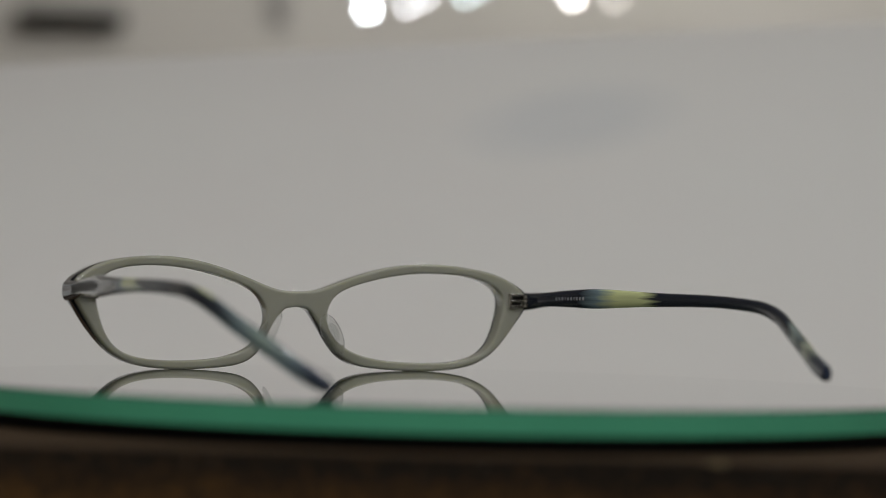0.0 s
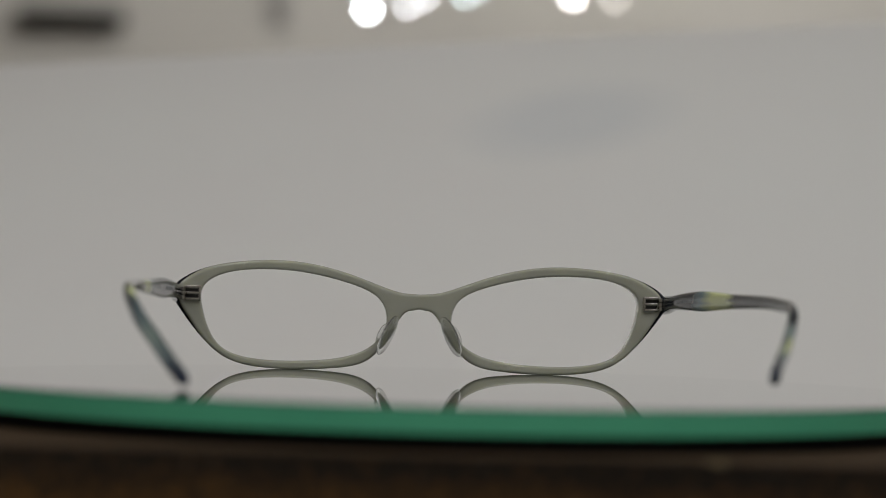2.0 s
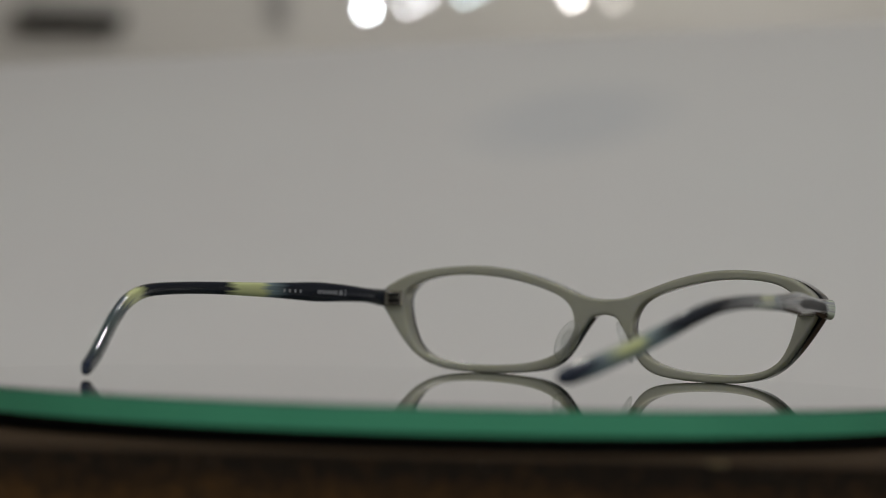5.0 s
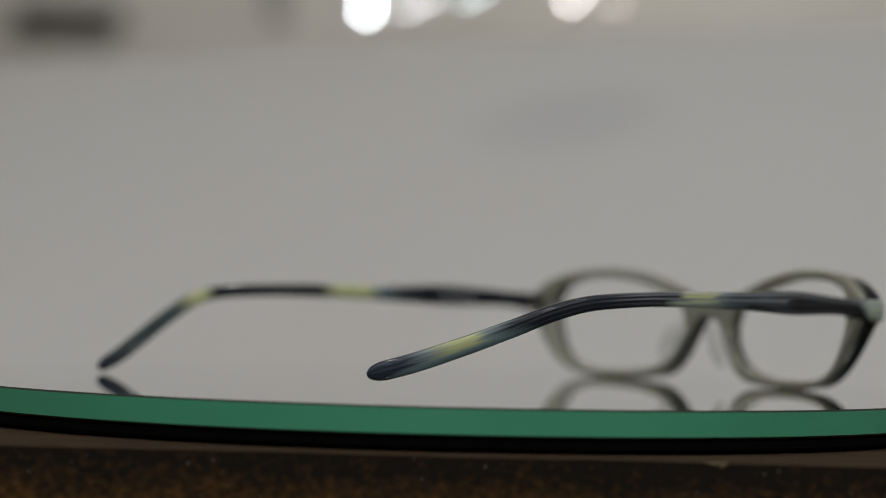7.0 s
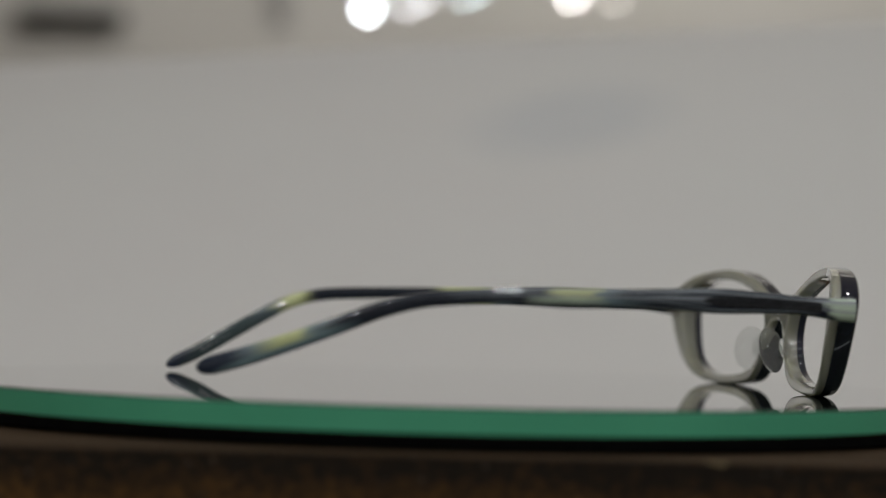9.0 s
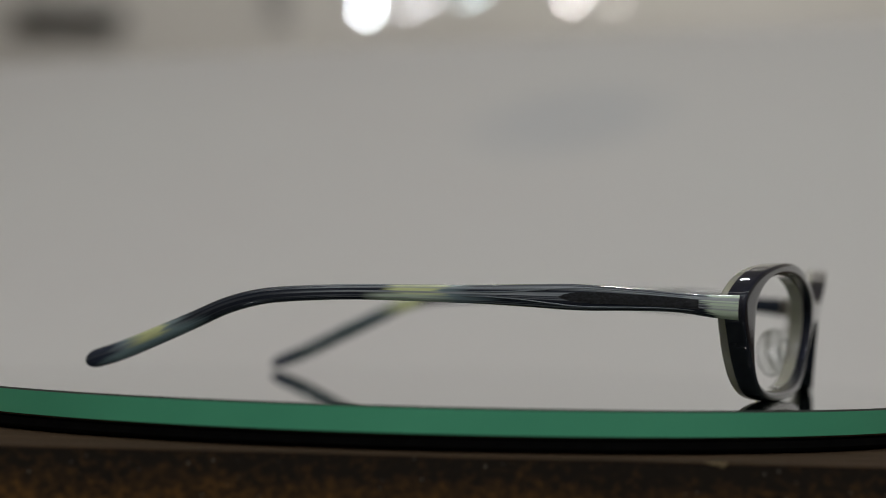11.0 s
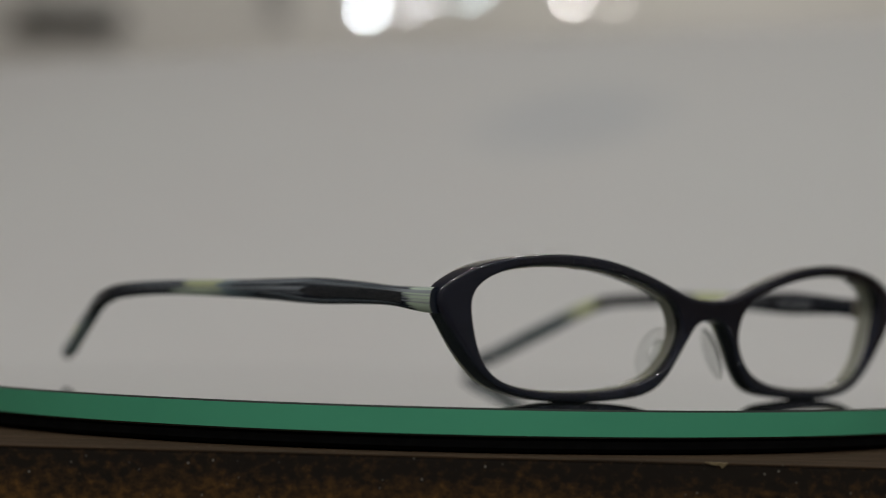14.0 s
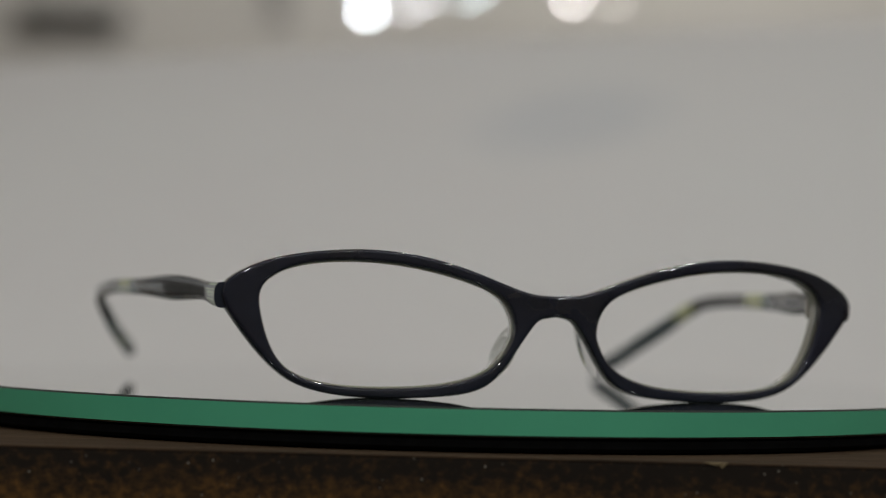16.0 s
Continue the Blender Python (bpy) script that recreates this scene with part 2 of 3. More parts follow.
def box(bm, x0, y0, z0, x1, y1, z1, bevel=0.0):
    m = Matrix.Translation(((x0 + x1) / 2, (y0 + y1) / 2, (z0 + z1) / 2)) @ Matrix.Diagonal((x1 - x0, y1 - y0, z1 - z0, 1))
    g = bmesh.ops.create_cube(bm, size=1, matrix=m)
    if bevel:
        edges = list({e for v in g["verts"] for e in v.link_edges})
        bmesh.ops.bevel(bm, geom=edges, offset=bevel, segments=3, profile=0.5, affect="EDGES")
    return bm


def skin(bm, rings, closed=True, cap=True):
    """Quads between successive rings of points, each ring a closed loop."""
    vs = [[bm.verts.new(p) for p in ring] for ring in rings]
    n = len(vs[0])
    for a, b in zip(vs, vs[1:] + ([vs[0]] if closed else [])):
        for i in range(n):
            bm.faces.new((a[i], a[(i + 1) % n], b[(i + 1) % n], b[i]))
    if cap and not closed:
        bm.faces.new(vs[0])
        bm.faces.new(list(reversed(vs[-1])))
    return vs


def lathe(bm, profile, steps=96):
    """Turn (radius, z) pairs round the z axis; the first and last radius are 0."""
    rings = []
    for i in range(steps):
        a = 2 * math.pi * i / steps
        rings.append([(r * math.cos(a), r * math.sin(a), z) for r, z in profile[1:-1]])
    vs = [[bm.verts.new(p) for p in ring] for ring in rings]
    lo, hi = bm.verts.new((0, 0, profile[0][1])), bm.verts.new((0, 0, profile[-1][1]))
    for a, b in zip(vs, vs[1:] + vs[:1]):
        for i in range(len(a) - 1):
            bm.faces.new((a[i], b[i], b[i + 1], a[i + 1]))
        bm.faces.new((lo, b[0], a[0]))
        bm.faces.new((hi, a[-1], b[-1]))
    return bm


def smooth_through(knots, u):
    """A monotone-parameter Catmull-Rom value at u through (u, value) knots."""
    k = max(0, min(len(knots) - 2, sum(1 for a, _ in knots if a <= u) - 1))
    (u1, p1), (u2, p2) = knots[k], knots[k + 1]
    u0, p0 = knots[max(k - 1, 0)]
    u3, p3 = knots[min(k + 2, len(knots) - 1)]
    m1 = (p2 - p0) / (u2 - u0) if u2 != u0 else 0.0
    m2 = (p3 - p1) / (u3 - u1) if u3 != u1 else 0.0
    h = u2 - u1
    s = (u - u1) / h
    return ((2 * s ** 3 - 3 * s ** 2 + 1) * p1 + (s ** 3 - 2 * s ** 2 + s) * h * m1
            + (3 * s ** 2 - 2 * s ** 3) * p2 + (s ** 3 - s ** 2) * h * m2)


# ---- the room ----
TABLE_Z = -0.0091
FLOOR_Z = TABLE_Z - 0.75


def slab(name, x0, y0, z0, x1, y1, z1, mat, label):
    return tagged(part(name, box(bmesh.new(), x0, y0, z0, x1, y1, z1), mat), label, name.split("_")[0], kind="structure")


slab("floor", -2.5, -2.5, FLOOR_Z - 0.1, 2.5, 4.5, FLOOR_Z, FLOORING, "dark brown wooden floor of the shop room")
slab("ceiling", -2.5, -2.5, CEIL, 2.5, 4.5, CEIL + 0.1, CEILING, "plain white painted ceiling above the display table")
slab("wall_north", -2.5, 4.4, FLOOR_Z, 2.5, 4.5, CEIL, WALLS, "plain beige painted wall behind the display")
slab("wall_south", -2.5, -2.5, FLOOR_Z, 2.5, -2.4, CEIL, WALLS, "plain beige painted wall facing the display")
slab("wall_west", -2.5, -2.4, FLOOR_Z, -2.4, 4.4, CEIL, WALLS, "plain beige painted side wall")
slab("wall_east", 2.4, -2.4, FLOOR_Z, 2.5, 4.4, CEIL, WALLS, "plain beige painted side wall")


def display_table():
    root = new("display_table")
    tagged(root, "old dark wooden display table with worn edges", "table")
    root.location = (0, 0, FLOOR_Z)
    dz = -FLOOR_Z
    bm = bmesh.new()
    box(bm, -0.75, -0.1335, TABLE_Z - 0.0004 + dz, 0.75, 1.35, TABLE_Z + dz, 0.00012)
    part("tabletop", bm, WOODTOP, root, "worn brown wooden board with a thin bare front edge", True)
    bm = bmesh.new()
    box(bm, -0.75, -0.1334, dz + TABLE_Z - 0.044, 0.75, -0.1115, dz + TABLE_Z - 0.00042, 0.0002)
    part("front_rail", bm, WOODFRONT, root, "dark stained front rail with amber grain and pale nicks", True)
    # a bare chip in the front edge, wide above and pointed below
    bm = bmesh.new()
    top, z = dz + TABLE_Z + 0.00005, dz + TABLE_Z
    outline = [(0.0512, top), (0.0557, top), (0.0553, z - 0.0005), (0.0546, z - 0.0010), (0.0541, z - 0.0005), (0.0526, z - 0.0004)]
    skin(bm, [[(x, y, h) for x, h in outline] for y in (-0.1337, -0.1325)], closed=False)
    part("chip", bm, SPLINTER, root, "pale bare chip in the front edge")
    bm = bmesh.new()
    box(bm, -0.74, -0.111, 0, 0.74, 1.33, dz + TABLE_Z - 0.0020)
    part("body", bm, WOODFRONT, root)
    return root


display_table()


def backdrop_card():
    """A white card behind the turntable, its foot on the table, leaning back; its upper edge climbs sideways."""
    bm = bmesh.new()
    foot, top_y, steps = 0.14, 0.55, 14
    cols = []
    for x in np.linspace(-0.45, 0.45, 25):
        top = 0.147 + 0.075 * x
        sag = lambda u: 0.004 * math.sin(math.pi * u)
        face = [(foot + (top_y - foot) * u, TABLE_Z + (top - TABLE_Z) * u - sag(u)) for u in np.linspace(0, 1, steps)]
        back = [(y + 0.0016, max(z - 0.0012, TABLE_Z)) for y, z in reversed(face)]
        cols.append([(x, y, z) for y, z in face + back])
    skin(bm, cols, closed=False)
    return tagged(part("backdrop_card", bm, PAPER, smooth=True), "large plain white card leaning behind the turntable", "backdrop")


backdrop_card()


# ---- far things seen soft over the card ----
def at_view(px, py, d):
    """A place d metres ahead of the lens, px and py as tangents right and up."""
    return VIEW @ Vector((px * d, py * d, -d))


def far_lamp(px, py, d, size, colour, strength):
    root = new("globe_lamp")
    tagged(root, "small round glowing lamp hanging from the far ceiling", "lamp", "far lamps")
    p = at_view(px, py, d)
    root.location = p
    bm = bmesh.new()
    bmesh.ops.create_uvsphere(bm, u_segments=24, v_segments=14, radius=size / 2)
    part("bulb", bm, glow("lamp_glow", colour, strength), root, smooth=True)
    bm = bmesh.new()
    bmesh.ops.create_cone(bm, cap_ends=True, segments=16, radius1=size * 0.3, radius2=size * 0.2, depth=size * 0.5,
                          matrix=Matrix.Translation((0, 0, size * 0.7)))
    part("socket", bm, METAL, root, smooth=True)
    bm = bmesh.new()
    bmesh.ops.create_cone(bm, cap_ends=True, segments=8, radius1=0.004, radius2=0.004, depth=CEIL - p.z - size * 0.9,
                          matrix=Matrix.Translation((0, 0, (CEIL - p.z + size * 0.9) / 2)))
    part("cord", bm, WALLS, root)
    return root


F = 4060.0
for px, py, size, colour, strength in [(650, 16, 14, (0.88, 0.96, 1.0), 32.0), (722, 8, 12, (0.95, 0.96, 1.0), 11.0), (752, -8, 12, (0.95, 0.96, 1.0), 10.0),
                                       (822, -10, 11, (0.80, 0.96, 1.0), 9.0), (846, -20, 11, (0.80, 0.96, 1.0), 10.0), (1013, -6, 13, (1.0, 0.97, 0.94), 22.0),
                                       (1088, -2, 12, (1.0, 0.93, 0.86), 5.0)]:
    far_lamp((px - 784) / F, (441 - py) / F, 4.2, size / F * 4.2, colour, strength)


def wall_bar():
    root = new("wall_bracket")
    tagged(root, "black horizontal bracket bar on the far wall", "bracket")
    p = at_view((122 - 784) / F, (441 - 31) / F, 4.93)
    root.location = (p.x, 4.4, p.z)
    bm = bmesh.new()
    box(bm, -0.118, -0.06, -0.022, 0.118, -0.03, 0.022, 0.009)
    part("bar", bm, DARKBAR, root, smooth=True)
    for sx in (-0.07, 0.07):
        bm = bmesh.new()
        box(bm, sx - 0.01, -0.032, -0.01, sx + 0.01, 0.0, 0.01, 0.002)
        part("mount", bm, DARKBAR, root)


wall_bar()


def wall_ledge():
    """A pale board on the far wall behind the lamps, with a grey post at its end."""
    p = at_view((930 - 784) / F, (441 - 40) / F, 4.93)
    bm = bmesh.new()
    box(bm, p.x - 0.36, 4.3955, p.z, p.x + 0.36, 4.3995, p.z + 0.30, 0.0015)
    tagged(part("wall_board", bm, LEDGE, smooth=True), "pale beige board mounted on the far wall", "board")
    p = at_view((492 - 784) / F, (441 - 38) / F, 4.93)
    bm = bmesh.new()
    box(bm, p.x - 0.022, 4.375, p.z, p.x + 0.022, 4.3995, p.z + 0.40, 0.006)
    tagged(part("wall_post", bm, GREYPAINT, smooth=True), "grey metal post standing off the far wall", "post")


wall_ledge()

# ---- turntable ----
bm = bmesh.new()
lathe(bm, [(0, TABLE_Z), (0.1205, TABLE_Z), (0.1236, TABLE_Z + 0.0005), (0.1242, TABLE_Z + 0.0012), (0.1242, -0.0064), (0.1234, -0.0059), (0, -0.0059)], 240)
tagged(part("turntable_base", bm, BLACK, smooth=True), "low black turntable base on the wooden table", "turntable")

bm = bmesh.new()
lathe(bm, [(0, -0.0058), (0.1246, -0.0058), (0.1250, -0.0054), (0.1250, -0.0004), (0.1246, 0.0), (0, 0.0)], 360)
for f in bm.faces:
    c = f.calc_center_median()
    f.material_index = 1 if math.hypot(c.x, c.y) > 0.12475 and -0.0052 < c.z < -0.0006 else 0
glass_plate = tagged(part("glass_plate", bm, [GLASSTOP, GLASSEDGE]), "round green-edged glass plate on the black turntable", "glass plate")

# ---- the eyeglasses; x across, y towards the front, z up, origin on the glass below the hinges ----
MIDX, HINGE_MID = -1.0 * MM, -0.4 * MM   # the middle of the rims, and of the two hinges
CX, CZ = 37.0, 18.5                      # centre of one rim, in mm from the middle of the bridge
FRONT_Y, WRAP, LEAN = 11.3, 0.00175, 0.1  # place, curve and lean of the front face, in mm
THICK, SPLIT, SLANT = 5.3, 2.1, 1.6     # the seam between the layers lies deeper at the outer edge

# control points (x, z) in mm, from the bridge's top over the outer corner to the bridge's underside
OUTER = [(0, 22.4), (4.2, 22.6), (9, 23.8), (19, 27.4), (32, 30.6), (46, 31.2), (60.6, 29.0), (66.5, 26.5), (69.1, 24.8), (70.5, 23.2), (70.8, 21.3),
         (70.3, 19.2), (68.5, 16.4), (65.4, 12.2), (57.6, 4.3), (48.4, 0.8), (36, 0.0), (24, 0.6), (14, 3.5), (8, 11.3), (5.7, 14.9), (4.1, 16.9), (2.0, 17.85), (0, 18.0)]
INNER = [(8.9, 15.8), (11.3, 21.2), (20.5, 25.7), (33.4, 28.5), (46, 29.1), (57.4, 27.3), (62.9, 23.1), (62.8, 16.6), (58.2, 6.6), (48.6, 2.5),
         (35.8, 1.9), (22.5, 3.1), (13.5, 6.7), (9.6, 11.8)]


def spline(points, steps, closed):
    """A smooth cubic curve through control points, at chord-length parameters."""
    pts = np.array(points, float)
    if closed:
        pts = np.vstack([pts[-4:], pts, pts[:5]])
    s = np.r_[0, np.cumsum(np.sqrt(np.hypot(*np.diff(pts, axis=0).T)))]
    n, h = len(pts), np.diff(s)
    a, rhs = np.eye(n), np.zeros((n, 2))
    for k in range(1, n - 1):
        a[k, k - 1:k + 2] = h[k - 1], 2 * (h[k - 1] + h[k]), h[k]
        rhs[k] = 6 * ((pts[k + 1] - pts[k]) / h[k] - (pts[k] - pts[k - 1]) / h[k - 1])
    m = np.linalg.solve(a, rhs)
    out = []
    for k in range(n - 1):
        for q in np.arange(steps) / steps:
            u, v = q * h[k], (1 - q) * h[k]
            out.append(m[k] * v ** 3 / (6 * h[k]) + m[k + 1] * u ** 3 / (6 * h[k])
                       + (pts[k] / h[k] - m[k] * h[k] / 6) * v + (pts[k + 1] / h[k] - m[k + 1] * h[k] / 6) * u)
    out.append(pts[-1])
    return np.array(out)


def polar(curve):
    """Angle round the rim's centre (from the bridge, over the top) and radius along a curve."""
    a = np.unwrap(np.arctan2(curve[:, 1] - CZ, CX - curve[:, 0]))
    return a, np.hypot(curve[:, 0] - CX, curve[:, 1] - CZ)


def normals(curve):
    """Unit normals of a curve, pointing away from the rim's centre."""
    t = np.gradient(curve, axis=0)
    n = np.stack([t[:, 1], -t[:, 0]], 1) / np.hypot(t[:, 0], t[:, 1])[:, None]
    away = np.sign(((curve - [CX, CZ]) * n).sum(1))
    return n * away[:, None]


outer_c = spline(OUTER, 14, False)
outer_c[0, 0] = outer_c[-1, 0] = 0.0
outer_n = normals(outer_c)
outer_n[0], outer_n[-1] = (0, 1), (0, -1)
inner_c = spline(INNER, 14, True)
inner_n = normals(inner_c)
outer_a, inner_a = polar(outer_c)[0], polar(inner_c)[0]
inner_a -= 2 * math.pi * round(inner_a[56] / (2 * math.pi))
A_TOP, A_END = outer_a[0], outer_a[-1]


def on_curve(a, angles, curve):
    return np.array([np.interp(a, angles, curve[:, 0]), np.interp(a, angles, curve[:, 1])])


def front_y(x, z):
    return FRONT_Y - WRAP * x * x + LEAN * (z - CZ)


def rim_layer(d0, d1, round_front, round_back):
    """Both rims and the bridge between two depths behind the front face, with rounded edges where asked."""
    bm = bmesh.new()
    angles = list(np.linspace(A_TOP, A_TOP + 0.30, 16)) + list(np.linspace(A_TOP + 0.33, A_END - 0.50, 130)) + list(np.linspace(A_END - 0.48, A_END, 30))
    for z in (19.3, 20.2, 21.1):
        angles.append(math.atan2(z - CZ, CX) + 2 * math.pi)
    arcs = [math.pi / 2 * q for q in (0.0, 0.25, 0.5, 0.75, 1.0)]
    out_r, in_r = (0.85, 0.65) if round_back else (0.85, 0.70)
    for side in (1, -1):
        rings = []
        for a in angles:
            ai = a if a < 2 * math.pi else a - 2 * math.pi
            pi_, ni = on_curve(ai, inner_a, inner_c), on_curve(ai, inner_a, inner_n)
            pi_ = pi_ - ni * (0.55 if round_back else 0.25)
            if a <= A_END:
                po, no = on_curve(a, outer_a, outer_c), on_curve(a, outer_a, outer_n)
            else:
                po, no = np.array([0.0, CZ + CX * math.tan(a)]), np.zeros(2)
            if round_back and po[0] > 60:
                po = np.array([60 + (po[0] - 60) * 0.89, po[1]])     # the back layer stops short of the outer corner
            loop = []
            if round_front:
                loop += [(pi_ + ni * in_r * (1 - math.cos(q)), d0 + in_r * (1 - math.sin(q))) for q in arcs]
                e0, e1 = pi_ + ni * in_r, po - no * out_r
                loop += [(e0 + (e1 - e0) * k / 5, d0) for k in (1, 2, 3, 4)]
                loop += [(po - no * out_r * (1 - math.sin(q)), d0 + out_r * (1 - math.cos(q))) for q in arcs]
            else:
                loop += [(pi_ + (po - pi_) * k / 5, d0 + SLANT * k / 5) for k in range(6)]
            if round_back:
                loop += [(po - no * out_r * (1 - math.cos(q)), d1 - out_r * (1 - math.sin(q))) for q in arcs]
                e0, e1 = po - no * out_r, pi_ + ni * in_r
                loop += [(e0 + (e1 - e0) * k / 5, d1) for k in (1, 2, 3, 4)]
                loop += [(pi_ + ni * in_r * (1 - math.sin(q)), d1 - in_r * (1 - math.cos(q))) for q in arcs]
            else:
                loop += [(po + (pi_ - po) * k / 5, d1 + SLANT * (1 - k / 5)) for k in range(6)]
            # the back swells towards the hinges
            swell = [1.3 * min(max((p[0] - 46) / 18, 0), 1) * max(d - SPLIT, 0) / (THICK - SPLIT) for p, d in loop]
            ring = [(side * p[0] * MM + MIDX, (front_y(p[0], p[1]) - d - e) * MM, p[1] * MM) for (p, d), e in zip(loop, swell)]
            rings.append(ring if side == 1 else ring[::-1])
        skin(bm, rings)
    bmesh.ops.remove_doubles(bm, verts=bm.verts, dist=1e-6)
    seam = [f for f in bm.faces if all(abs(v.co.x - MIDX) < 2e-6 for v in f.verts)]
    bmesh.ops.delete(bm, geom=seam, context="FACES")
    return bm


glasses = new("eyeglasses")
tagged(glasses, "navy and olive-grey acetate eyeglasses standing open on glass", "eyeglasses")
part("front_layer", rim_layer(0.0, SPLIT, True, False), NAVY, glasses, "glossy navy front of the rims and bridge", True)
part("back_layer", rim_layer(SPLIT + 0.02, THICK, False, True), OLIVE, glasses, "olive-grey translucent back of the rims and bridge", True)


def nose_pad(side):
    """A clear oval pad, and the foot by which it stands on the rim."""
    tilt = Euler((radians(-10), radians(side * -22), radians(side * 24))).to_matrix().to_4x4()

    def oval(x, y, z, rx, ry, rz):
        bm = bmesh.new()
        bmesh.ops.create_uvsphere(bm, u_segments=28, v_segments=18, radius=1.0)
        m = Matrix.Translation((side * x * MM + MIDX, y * MM, z * MM)) @ tilt @ Matrix.Diagonal((rx * MM, ry * MM, rz * MM, 1))
        bmesh.ops.transform(bm, matrix=m, verts=bm.verts)
        return bm

    pad = part("nose_pad", oval(9.2, 1.9, 10.4, 1.25, 3.9, 6.2), CLEAR, glasses, "clear silicone nose pad", True)
    part("pad_foot", oval(10.9, 4.9, 10.8, 0.9, 1.7, 3.0), CLEAR, pad, smooth=True)
    return pad


def hinge(side):
    """A metal hinge let into the back of the rim: a dark leaf with three knuckle bars and an end bar, and the pin barrels."""
    X, Y, Z = side * 66.3 * MM + HINGE_MID, -2.75 * MM, 21.2 * MM

    def bar(x0, x1, y0, y1, z0, z1, bevel):
        b = bmesh.new()
        xs = sorted((X + side * x0 * MM, X + side * x1 * MM))
        box(b, xs[0], Y + y0 * MM, Z + z0 * MM, xs[1], Y + y1 * MM, Z + z1 * MM, bevel * MM)
        return b

    h = part("hinge", bar(-2.2, 1.6, -0.45, 1.0, -2.0, 2.0, 0.1), DARKBAR, glasses, "small silver metal hinge with dark slots", True)
    for dz in (-1.7, 0.0, 1.7):
        part("knuckle", bar(-2.4, 1.5, -1.15, 0.0, dz - 0.42, dz + 0.42, 0.15), METAL, h, "silver metal knuckle", True)
    part("end_bar", bar(-2.9, -2.1, -1.0, 0.4, -2.2, 2.2, 0.2), METAL, h, "silver metal end bar", True)
    for dz in (-1.25, 0.0, 1.25):
        bm = bmesh.new()
        bmesh.ops.create_cone(bm, cap_ends=True, segments=14, radius1=0.95 * MM, radius2=0.95 * MM, depth=1.0 * MM,
                              matrix=Matrix.Translation((X + side * 2.2 * MM, Y - 1.1 * MM, Z + dz * MM)))
        part("barrel", bm, METAL, h, "silver metal barrel", True)
    return h


for side in (1, -1):
    nose_pad(side)
    hinge(side)

# temple: along y from its joint, (y, x outwards, z, height, thickness) in mm
STATIONS = {
    1: [(1.9, 0.4, 21.0, 5.5, 3.6), (-3, 0.9, 21.2, 5.1, 3.6), (-11, 1.8, 21.8, 4.3, 3.6), (-20, 3.4, 22.2, 4.9, 3.5), (-32, 6.0, 22.4, 5.7, 3.3), (-43, 8.4, 22.5, 4.9, 3.0),
        (-54, 10.4, 22.5, 4.1, 2.8), (-79, 14.0, 22.4, 3.4, 2.7), (-93, 15.4, 21.7, 3.4, 2.7), (-101, 15.6, 20.8, 3.5, 2.8), (-109, 14.6, 18.7, 3.7, 2.9),
        (-118, 12.0, 15.1, 3.9, 3.0), (-128, 8.8, 11.2, 4.1, 3.0), (-138, 5.2, 7.6, 4.3, 3.0), (-147.5, 2.2, 4.9, 4.1, 2.8)],
    -1: [(1.9, 0.4, 21.0, 5.5, 3.6), (-3, 0.9, 21.2, 5.1, 3.6), (-11, 1.8, 21.8, 4.3, 3.6), (-20, 3.4, 22.2, 4.9, 3.5), (-32, 6.0, 22.4, 5.7, 3.3), (-43, 8.4, 22.5, 4.9, 3.0),
         (-54, 10.4, 22.6, 4.1, 2.8), (-79, 14.0, 22.7, 3.4, 2.7), (-96, 15.4, 22.2, 3.4, 2.7), (-105, 15.8, 21.3, 3.5, 2.8), (-113, 15.0, 18.9, 3.7, 2.9),
         (-121, 13.0, 14.9, 3.9, 3.0), (-130, 9.6, 10.1, 4.0, 3.0), (-139, 6.2, 5.2, 3.9, 3.0), (-148, 3.0, 1.3, 3.4, 2.8)]}


def temple_line(side, y, k):
    return smooth_through([(-s[0], s[k]) for s in STATIONS[side]], -y)


# the temple's section: a soft oval with flattened sides
SECTION = []
for i in range(32):
    q = 2 * math.pi * (i + 0.5) / 32
    SECTION.append((math.copysign(abs(math.cos(q)) ** 0.72, math.cos(q)), math.copysign(abs(math.sin(q)) ** 0.85, math.sin(q))))


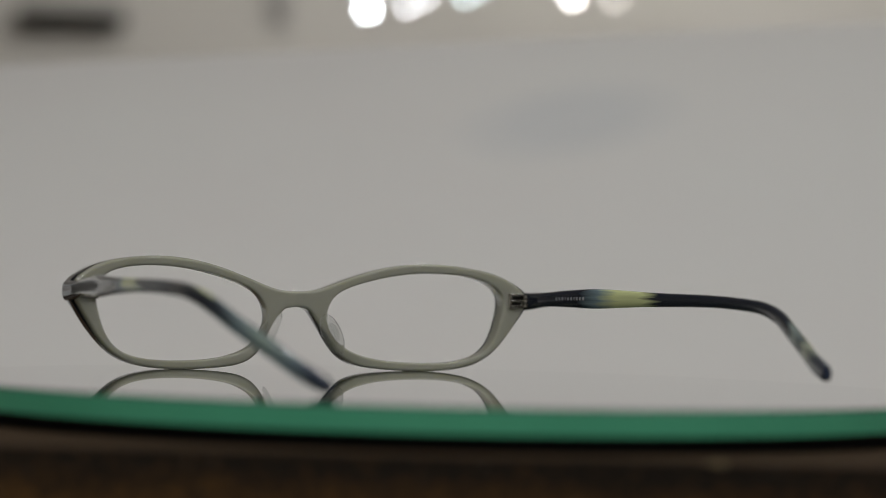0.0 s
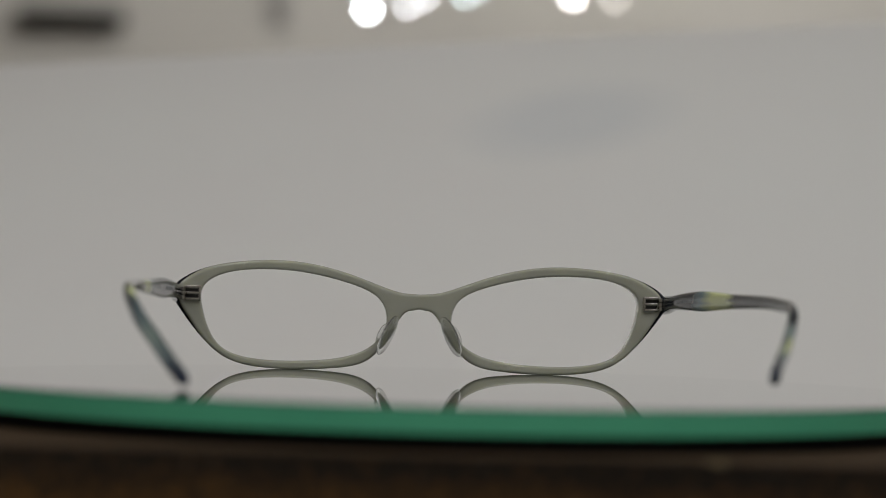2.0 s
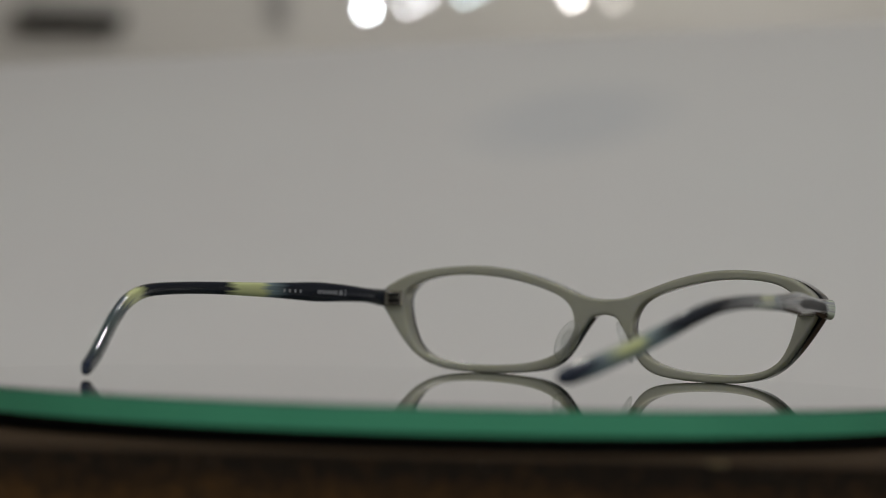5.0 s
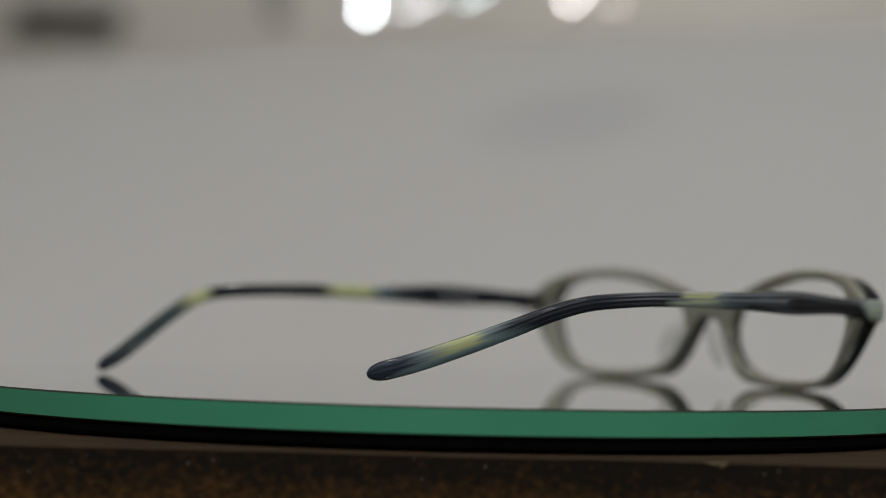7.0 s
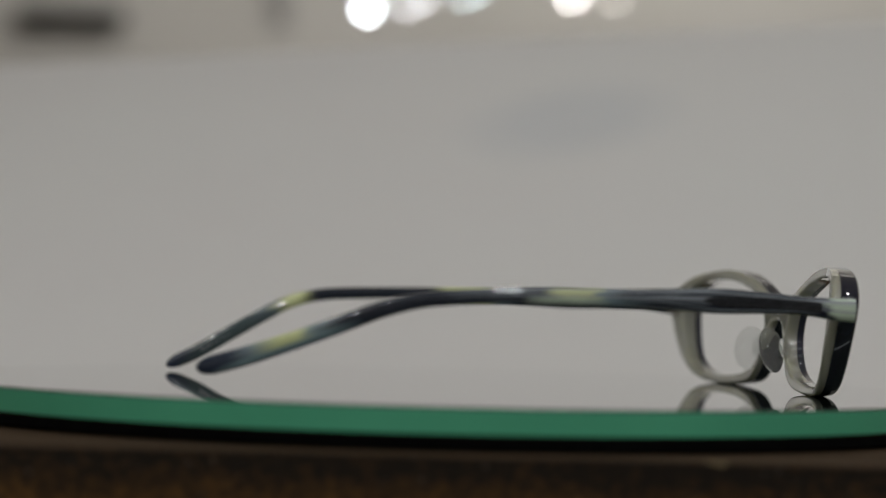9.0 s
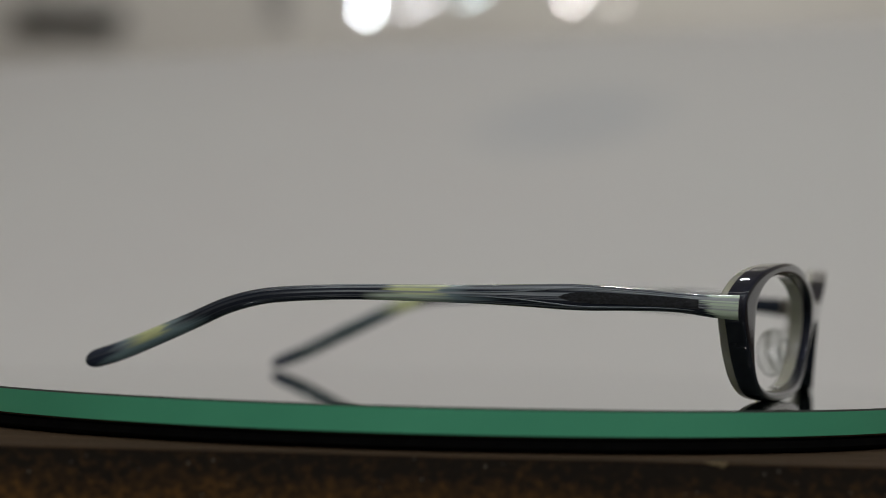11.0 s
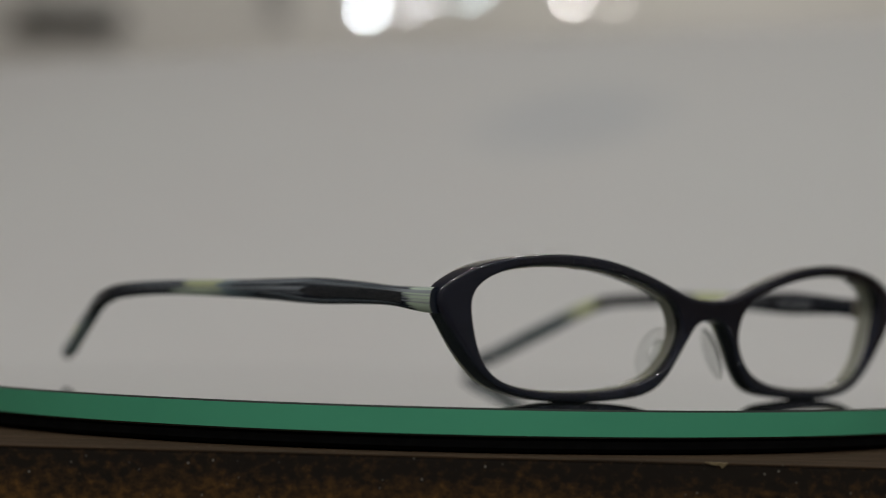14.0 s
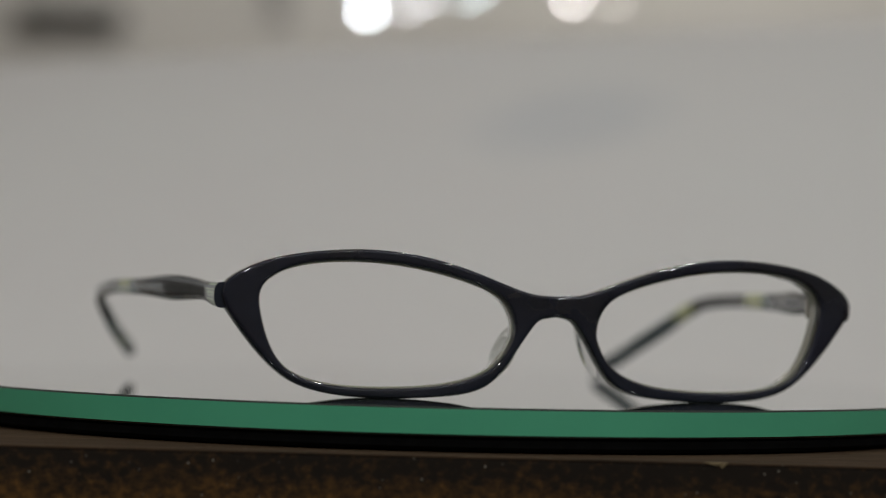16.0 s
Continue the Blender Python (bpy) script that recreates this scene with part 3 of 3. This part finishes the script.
def temple(side, m):
    """One temple, its mesh's origin at its joint."""
    bm = bmesh.new()
    unbent = bm.verts.layers.float_vector.new("unbent")
    rings = []
    end = STATIONS[side][-1][0]
    ys = list(np.linspace(1.9, -100, 62)) + list(np.linspace(-101, end + 3.8, 46)) + list(end + 3.8 * (1 - np.sin(np.linspace(0.1, math.pi / 2, 9))))
    for y in ys:
        x, z, h, w = (temple_line(side, y, k) for k in (1, 2, 3, 4))
        hi, lo = min(y + 0.5, 1.9), max(y - 0.5, end)
        ang = math.atan((temple_line(side, lo, 2) - temple_line(side, hi, 2)) / (hi - lo))
        if y < end + 3.8:
            k = math.sqrt(max(0.0, 1 - ((end + 3.8 - y) / 3.8) ** 2)) * 0.96 + 0.04
            h, w = h * k, w * k
        ring = []
        for a, b in SECTION:
            px, pz = a * w / 2, b * h / 2
            ring.append((side * (x + px) * MM, (y + pz * math.sin(ang)) * MM, (z - 21.5 + pz * math.cos(ang)) * MM))
        rings.append(ring if side == 1 else ring[::-1])
    vs = skin(bm, rings, closed=False)
    for y, ring in zip(ys, vs):
        for (a, b), v in zip(SECTION if side == 1 else SECTION[::-1], ring):
            v[unbent] = (side * a * 1.5 * MM, y * MM, b * 2.0 * MM)
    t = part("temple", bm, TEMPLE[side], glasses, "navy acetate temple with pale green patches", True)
    t.matrix_basis = m
    # dark carved leaf let into the outer face
    bm = bmesh.new()
    rings = []
    for i in range(25):
        u = i / 24
        y = -6.5 - 29.5 * u
        x, z, h, w = (temple_line(side, y, k) for k in (1, 2, 3, 4))
        half = 1.35 - 0.25 * (1 - u) if u < 0.7 else 1.275 * math.sqrt(max(0.0, 1 - ((u - 0.7) / 0.3) ** 2)) + 0.05
        ring = []
        for j in range(10):
            q = 2 * math.pi * j / 10
            ring.append((side * (x + w / 2 - 0.12 + 0.22 * math.cos(q)) * MM, y * MM, (z - 21.5 + half * math.sin(q)) * MM))
        rings.append(ring if side == 1 else ring[::-1])
    skin(bm, rings, closed=False)
    part("ornament", bm, CARVED, t, "dark carved leaf-shaped inlay", True)
    # polished edges, paled to imitate glints, from the patch spreading round the inlay
    for sign in (1, -1):
        bm = bmesh.new()
        rings = []
        for i in range(49):
            y = -7.0 - 50.0 * i / 48
            x, z, h, w = (temple_line(side, y, k) for k in (1, 2, 3, 4))
            b = smooth_through([(6, 0.62), (14, 0.66), (30, 0.70), (38, 0.55), (47, 0.30), (58, 0.22)], -y)
            a = (1 - min(abs(b), 0.99) ** (2 / 0.85)) ** (0.72 / 2)
            rad = 0.17 * math.sqrt(max(0.02, 1 - (2 * i / 48 - 1) ** 4))
            rings.append([(side * (x + a * w / 2 + rad * math.cos(q)) * MM, y * MM, (z - 21.5 + sign * b * h / 2 + rad * math.sin(q)) * MM)
                          for q in (2 * math.pi * j / 8 for j in range(8))])
        skin(bm, rings, closed=False)
        part("glint_edge", bm, EDGE_GLINT, t, "thin polished edge line, coloured pale like its glint", True)
    return t


def inner_spot(side, y, up=0.0):
    """A place just proud of a temple's inner face, in the temple's own space, and the slope there."""
    x, z, h, w = (temple_line(side, y, k) for k in (1, 2, 3, 4))
    slope = math.atan(temple_line(side, y + 1, 2) - temple_line(side, y - 1, 2)) / 1.0
    bow = math.atan((temple_line(side, y + 1, 1) - temple_line(side, y - 1, 1)) / 2)
    return Vector((side * (x - w / 2 - 0.03) * MM, y * MM, (z - 21.5 + up) * MM)), slope / 2, bow


def print_bars(side, t, y0, widths, height, gap=0.45, up=0.0):
    """A row of small silver printed bars along the inner face."""
    y = y0
    for w in widths:
        p, slope, bow = inner_spot(side, y - w / 2, up)
        bm = bmesh.new()
        box(bm, -0.02 * MM, -w / 2 * MM, -height / 2 * MM, 0.02 * MM, w / 2 * MM, height / 2 * MM)
        bmesh.ops.transform(bm, matrix=Matrix.Translation(p) @ Matrix.Rotation(-side * bow, 4, "Z") @ Matrix.Rotation(slope, 4, "X"), verts=bm.verts)
        part("print_bar", bm, PRINT, t, "small silver printed mark")
        y -= w + gap


def print_words(side, t, words, y, size, up=0.0):
    """Printed words along the inner face, read from inside."""
    font = bpy.data.curves.new("lettering", "FONT")
    font.body, font.size, font.align_x, font.align_y, font.extrude = words, size * MM, "CENTER", "CENTER", 0.01 * MM
    tmp = bpy.data.objects.new("lettering", font)
    scene.collection.objects.link(tmp)
    me = bpy.data.meshes.new_from_object(tmp.evaluated_get(bpy.context.evaluated_depsgraph_get()))
    bpy.data.objects.remove(tmp)
    p, slope, bow = inner_spot(side, y, up)
    # letters run along y, stand along z and face inwards
    along = Vector((0, side * -1.0, 0))
    facing = Vector((-side, 0, 0))
    rot = Matrix((along, Vector((0, 0, 1)), facing)).transposed().to_4x4()
    me.transform(Matrix.Translation(p) @ Matrix.Rotation(-side * bow, 4, "Z") @ Matrix.Rotation(slope, 4, "X") @ rot)
    me.materials.append(PRINT)
    ob = new("lettering", me)
    ob.parent = t
    return tagged(ob, "silver lettering on the inner face")


JOINT = 69.6
TWR = pose(JOINT * MM + HINGE_MID, -0.3 * MM, 21.5 * MM, 0, 0, 0)
TWL = pose(-JOINT * MM + HINGE_MID, -0.3 * MM, 21.5 * MM, 0, 0, 5.0)
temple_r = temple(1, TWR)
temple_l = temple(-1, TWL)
print_bars(1, temple_r, -17.5, [0.6, 0.5, 0.7, 0.3, 0.6, 0.6, 0.3, 0.6, 0.5, 0.7], 0.9, 0.7)
print_words(-1, temple_l, "3", -22.9, 2.6)
print_bars(-1, temple_l, -24.0, [1.4], 1.4)
print_bars(-1, temple_l, -26.2, [0.75, 0.6, 0.75, 0.75, 0.6, 0.75, 0.75, 0.6], 1.1, 0.35)
print_bars(-1, temple_l, -40.6, [0.7, 0.7, 0.7, 0.7], 0.9, 1.5)
print_words(-1, temple_l, "made in Japan", -134.0, 1.9)


# ---- what moves: the plate turns clockwise with the glasses on it ----
BASE = Vector((-0.03897, 0.07175, 0.0))


def turn(t):
    """Degrees through which the plate has turned."""
    return -0.583 - 11.918 * t - 0.001877 * t * t - 0.0005287 * t ** 3


def motions():
    plate_rows, glasses_rows = [], []
    for i in range(65):
        t = i * 0.25
        r = pose(0, 0, 0, 0, 0, turn(t))
        plate_rows.append((t, r))
        glasses_rows.append((t, r @ Matrix.Translation(BASE) @ pose(0, 0, 0, 0, 0, 27.984)))
    walk(glass_plate, plate_rows)
    walk(glasses, glasses_rows)
    walk(focus_mark, [(t, VIEW @ Matrix.Translation((0, 0, -d))) for t, d in FOCUS])


motions()
